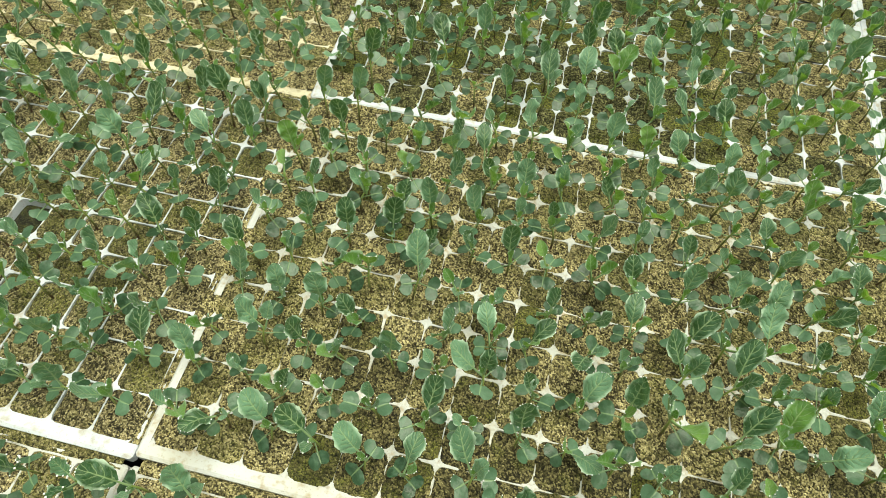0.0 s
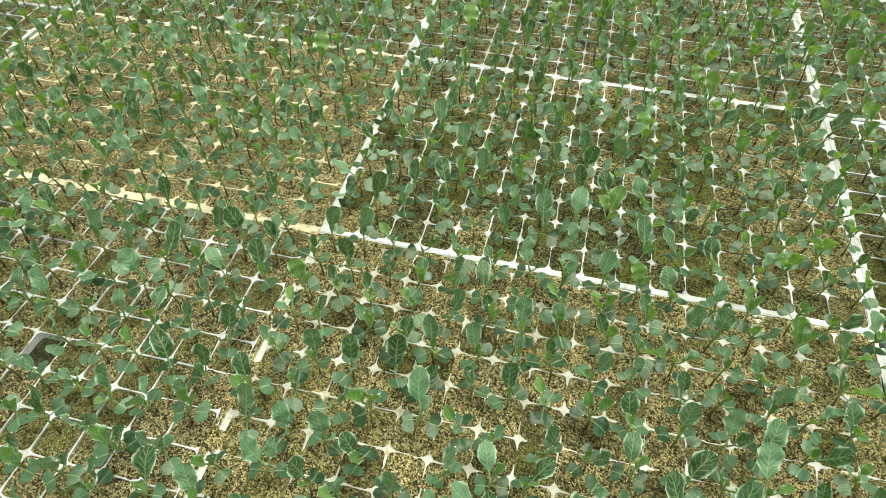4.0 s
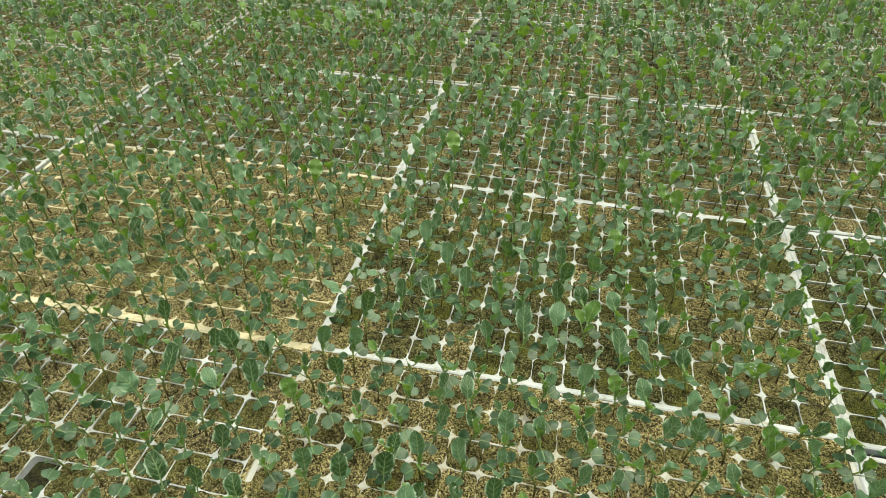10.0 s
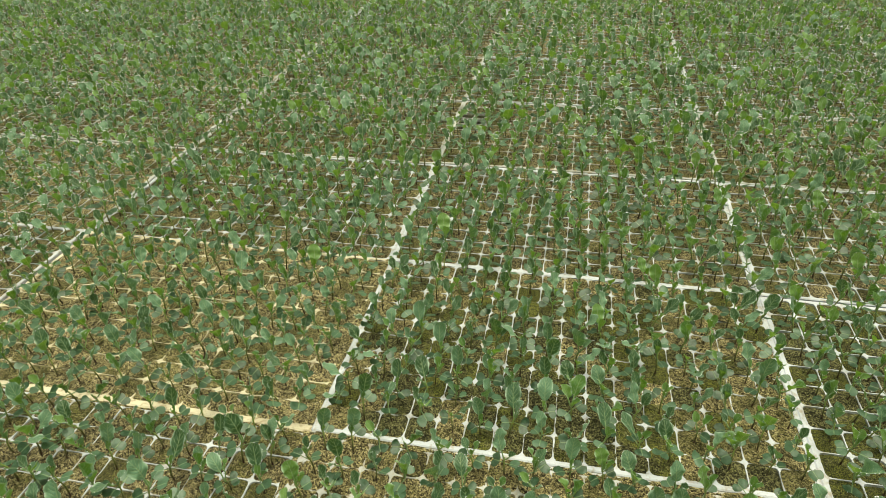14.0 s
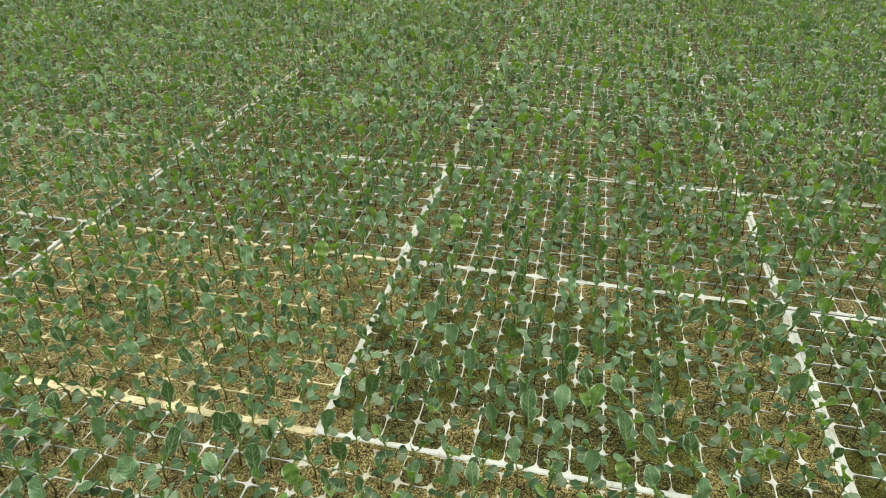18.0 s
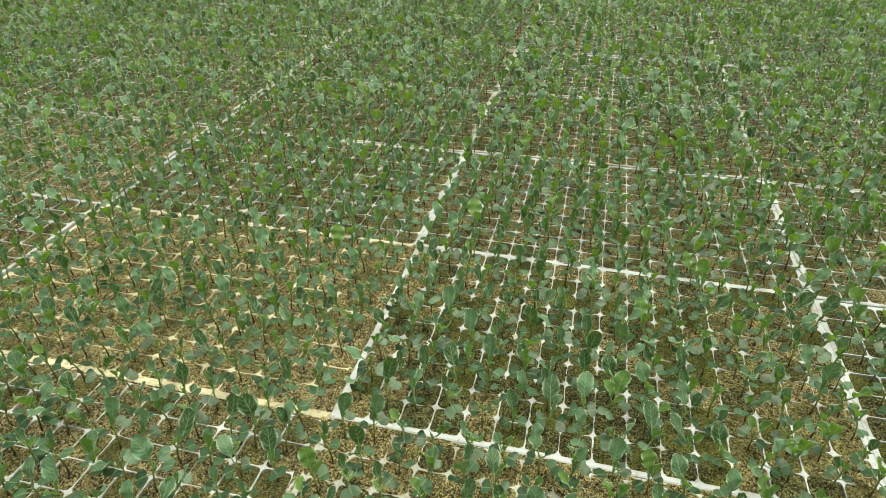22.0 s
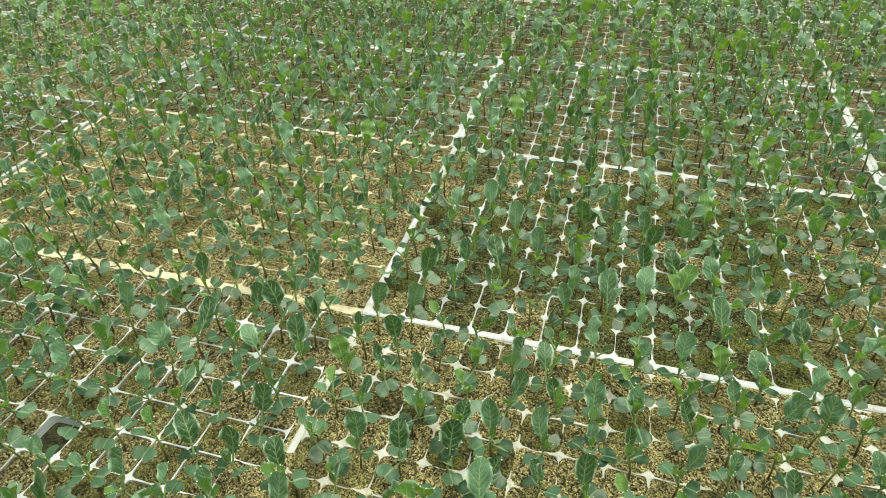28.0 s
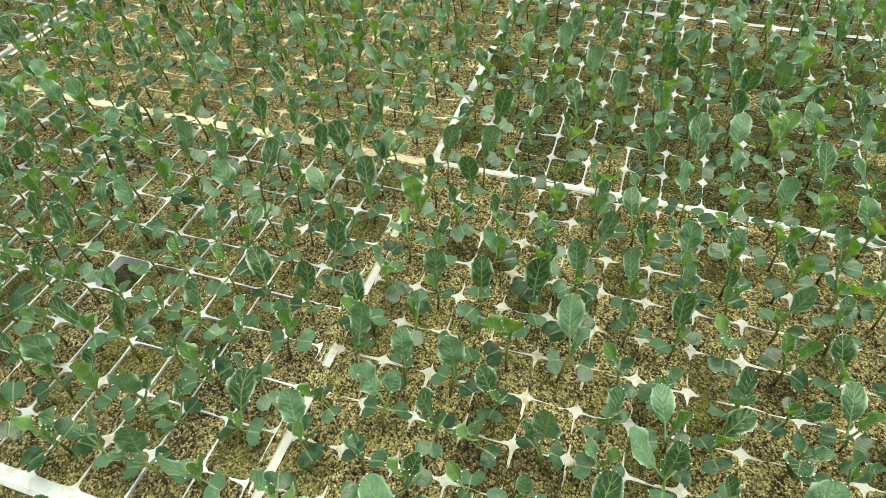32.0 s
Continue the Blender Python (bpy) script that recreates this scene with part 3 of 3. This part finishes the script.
NEAR = [(-1, 0), (-1, 1), (0, 1), (0, 2), (1, 1), (-1, 2), (1, 2)]


def spill_mesh(rng, mat, reach=0.26):
    """Soil washed over the far rim of a tray, thinning out unevenly along it."""
    n, k = 150, 4
    v, f = [], []
    for a in range(n + 1):
        for b in range(k + 1):
            x, y = NX * CELL * a / n, NY * CELL + CELL * (-0.06 + reach * b / k)
            rough = noise.noise(Vector((x * 60, y * 60, 0))) + 0.6 * noise.noise(Vector((x * 260, y * 260, 5)))
            v.append((x, y + 0.0006 * rough, 0.0008 + 0.0011 * rough - (0.003 if b in (0, k) else 0)))
    for a in range(n):
        for b in range(k):
            c = a * (k + 1) + b
            f.append((c, c + k + 1, c + k + 2, c + 1))
    return mesh_of("spilled_soil", v, f, np.full((len(v), 2), 0.5), [0] * len(f), [mat])


BARE = [(3.8, 0.12), (5.95, 0.36), (7.65, 0.20), (9.2, 0.20)]      # patches of clean rim along the seam: cells away, half length


def side_spill_mesh(rng, mat, reach=0.50, clean=2.7, bare=BARE):
    """Soil washed over the right rim of a tray and the seam beside it; the near end and some patches stay clean."""
    n, k = 150, 8
    v, f = [], []
    for a in range(n + 1):
        j = NY * a / n
        for b in range(k + 1):
            y, x = j * CELL, NX * CELL + CELL * (-0.05 + reach * b / k)
            rough = noise.noise(Vector((x * 60, y * 60, 9))) + 0.6 * noise.noise(Vector((x * 260, y * 260, 2)))
            cover = min(max((j - clean) / 0.4, 0.0), 1.0)
            for at, half in bare:
                cover *= min(max((abs(j - at) - half) / 0.25, 0.0), 1.0)
            v.append((x + 0.0012 * rough, y, 0.0006 + 0.0030 * cover + 0.0010 * rough - (0.004 if b in (0, k) else 0)))
    for a in range(n):
        for b in range(k):
            c = a * (k + 1) + b
            f.append((c, c + 1, c + k + 2, c + k + 1)[::-1])
    return mesh_of("spilled_soil", v, f, np.full((len(v), 2), 0.5), [0] * len(f), [mat])


SIDE_SPILL = {(-1, 0): side_spill_mesh(rng, SOIL_TAN), (-1, 1): side_spill_mesh(rng, SOIL_TAN, 0.22, -1.0, [(2.2, 0.25), (5.3, 0.3)])}
SPILL = {"tan": spill_mesh(rng, SOIL_TAN), "deep": spill_mesh(rng, SOIL_TAN, 0.40)}
plants = []      # (cell pose, tray key, whether near the camera, bearing of its large leaf) of every seedling
for row, y in ROW_Y.items():
    for col, x in COL_X.items():
        if x + 16.4 < -8 - 0.95 * (y + 10.4) or x > 19 + 0.34 * (y + 10.4):
            continue
        key = (col, row)
        dx, dy, da = NUDGE.get(key, (rng.uniform(-0.02, 0.02), rng.uniform(-0.06, 0.06), rng.uniform(-0.1, 0.1)))
        web, tone, soil = LOOKS.get(key) or (*rng.choice((("open", "white"), ("open", "cream"), ("thin", "white"))), rng.choice(("brown", "tan")))
        z = -0.0024 * (col % 2) + 0.0012 * (row % 2) - (0.004 if row < 0 else 0)
        m = pose((x + dx) * CELL, (y + dy) * CELL, z, 0, 0, da)
        long = STRETCH.get(key, 1.008)
        tray = new("seedling_tray", TRAYS[web, tone])
        tray.matrix_world = m @ Matrix.Diagonal((1, long, 1, 1))
        tagged(tray, WORDS[web, tone], "seedling tray", "trays laid edge to edge")
        if key in FINE:
            mat = SOIL_TAN if soil == "tan" else SOIL_DARK
            kinds = []
            for k in range(10):
                half, edge, rise = (0.5 * CELL, rng.uniform(-0.0014, -0.0006), rng.uniform(0.0006, 0.002)) if web == "thin" else (0.5 * CELL, rng.uniform(-0.0014, -0.0001), rng.uniform(0.0004, 0.0014)) if web == "level" else (0.475 * CELL, rng.uniform(-0.0035, -0.0010), rng.uniform(0.0004, 0.0016))
                kinds.append(plug_mesh(rng, "soil_plug", half, edge, rise, mat if k % 2 else SOIL_TAN_DARK if web == "thin" else SOIL_DARK))
            for i in range(NX):
                for j in range(NY):
                    # In the thin-webbed tray the darker plugs are commonest in the two near rows.
                    dim = rng.random() < ((0.8 if 1 < i < 12 and j < 8 else 0.35) if web == "level" else 0.8 if j < 2 and i > 2 else 0.12)
                    plug = new("soil_plug", rng.choice(kinds[0::2] if dim else kinds[1::2]))
                    plug.parent = tray
                    plug.matrix_basis = pose((i + 0.5) * CELL, (j + 0.5) * CELL, 0, 0, 0, 90 * rng.randrange(4))
        else:
            holes = HOLES.get(key, ())
            sheet = new("soil", soil_sheet(rng, "soil_sheet", -0.0003, 0.0012, 0.0004, SOIL_BROWN_BED, holes) if holes else rng.choice(SHEETS[soil]))
            sheet.parent = tray
            tagged(sheet, kind="stuff")
        if key in SIDE_SPILL:
            spill = new("spilled_soil", SIDE_SPILL[key])
            spill.parent = tray
            tagged(spill, "crumbs of tan soil on the rim")
        if key in ((0, 0), (-1, 0), (0, -1), (-1, -1)):
            spill = new("spilled_soil", SPILL["deep" if row < 0 else "tan"])
            spill.parent = tray
            tagged(spill, "crumbs of tan soil on the rim")
        for i in range(NX):
            for j in range(NY):
                if (rng.random() < 0.02 and (i, j) not in LEAVES.get(key, ())) or (i, j) in HOLES.get(key, ()):
                    continue
                faces = LEAVES.get(key, {}).get((i, j))
                cell = m @ pose((i + 0.55 + rng.uniform(-0.1, 0.1)) * CELL, (j + 0.58 + rng.uniform(-0.1, 0.1)) * CELL * long, -0.0015, 0, 0, rng.gauss(0, 14)) @ Matrix.Scale(rng.uniform(0.86, 1.07) * VIGOUR.get(key, 1.20 if row > 2 else 1.12 if row > 1 else 1.04), 4)
                plants.append((cell, key, key == (0, 0) or key == (0, 1) and j < 5 or key == (-1, 0) and i > 7 or faces is not None, faces))

# ---- seedlings ----
# the plants nearest the camera are whole, each with its parts; the rest of the bed is joined tray by tray
models, bearing = [], []
for k in range(44):
    root = new("seedling")
    backlit = k >= 36
    tagged(root, "young cabbage seedling with dewy yellow-green leaves in a tray" if backlit else "young cabbage seedling with dewy blue-green leaves in a tray", "seedling", "cabbage seedlings")
    shapes, az, el = seedling_shapes(rng, True, backlit, 42 + 2.8 * k if k < 16 else None)
    bearing.append((az, el))
    for name, sh, kind in shapes:
        v, f, uv, m = sh.arrays()
        ob = new(name, mesh_of(name, v, f, uv, m, [material_of(kind, 0)]))
        ob.parent = root
        if kind == "young":
            tagged(ob, "light green leaf, young or painted as if backlit")
        if kind == "drop":
            tagged(ob, "beads of water on the leaf edges", kind="stuff")
    models.append(root)


def backlit_share(cell):
    """Backlight put into the leaf colour: lighter plants stand more to the right of the bed and farther away."""
    x, y = cell.translation.x / CELL, cell.translation.y / CELL
    return 0.03 + 0.15 * min(max((x - 6) / 12, 0), 1) + 0.15 * min(max((y - 8) / 15, 0), 1)


used = set()
for cell, key, whole, faces in plants:
    if whole:
        k = rng.randrange(36, 44) if rng.random() < backlit_share(cell) else rng.randrange(16, 36) if key == (0, 0) or rng.random() < 0.8 else rng.randrange(16)
        if faces is not None:
            k = rng.choice(sorted(range(16), key=lambda n: abs(bearing[n][1] - faces[1]))[:3])
            cell = Matrix.Translation(cell.translation) @ pose(0, 0, 0, 0, 0, bearing[k][0] - faces[0]) @ Matrix.Scale(0.96, 4)
        if k not in used:
            used.add(k)
            models[k].matrix_basis = cell
        else:
            copy_thing(models[k], cell)
for k, root in enumerate(models):
    if k not in used:
        for ob in (*root.children, root):
            bpy.data.objects.remove(ob)

forms = {True: [], False: []}
for k in range(80):
    sh = Shape()
    for name, part_shape, kind in seedling_shapes(rng, k % 2 == 0, k >= 56, None, 0.30 if k % 2 == 0 else 0.55)[0]:
        v, f, uv, m = part_shape.arrays()
        sh.add(v, f, uv, KINDS.index(kind))
    forms[k % 2 == 0].append(sh.arrays())
beds = {}
for cell, key, whole, faces in plants:
    if not whole:
        beds.setdefault(key, []).append(cell)
for key, cells in beds.items():
    vs, fs, uvs, ms, count = [], [], [], [], 0
    for cell in cells:
        v, f, uv, m = forms[key in NEAR][rng.randrange(28, 40) if rng.random() < backlit_share(cell) else rng.randrange(28)]
        vs.append(turn(v, cell))
        fs += [tuple(i + count for i in q) for q in f]
        uvs.append(uv)
        ms += m
        count += len(v)
    bed = new("seedlings", mesh_of("seedlings", np.concatenate(vs), fs, np.concatenate(uvs), ms, [material_of(k, 1) for k in KINDS]))
    tagged(bed, "cabbage seedlings crowding a tray, wet blue-green leaves", "seedlings", "beds of seedlings", "stuff")
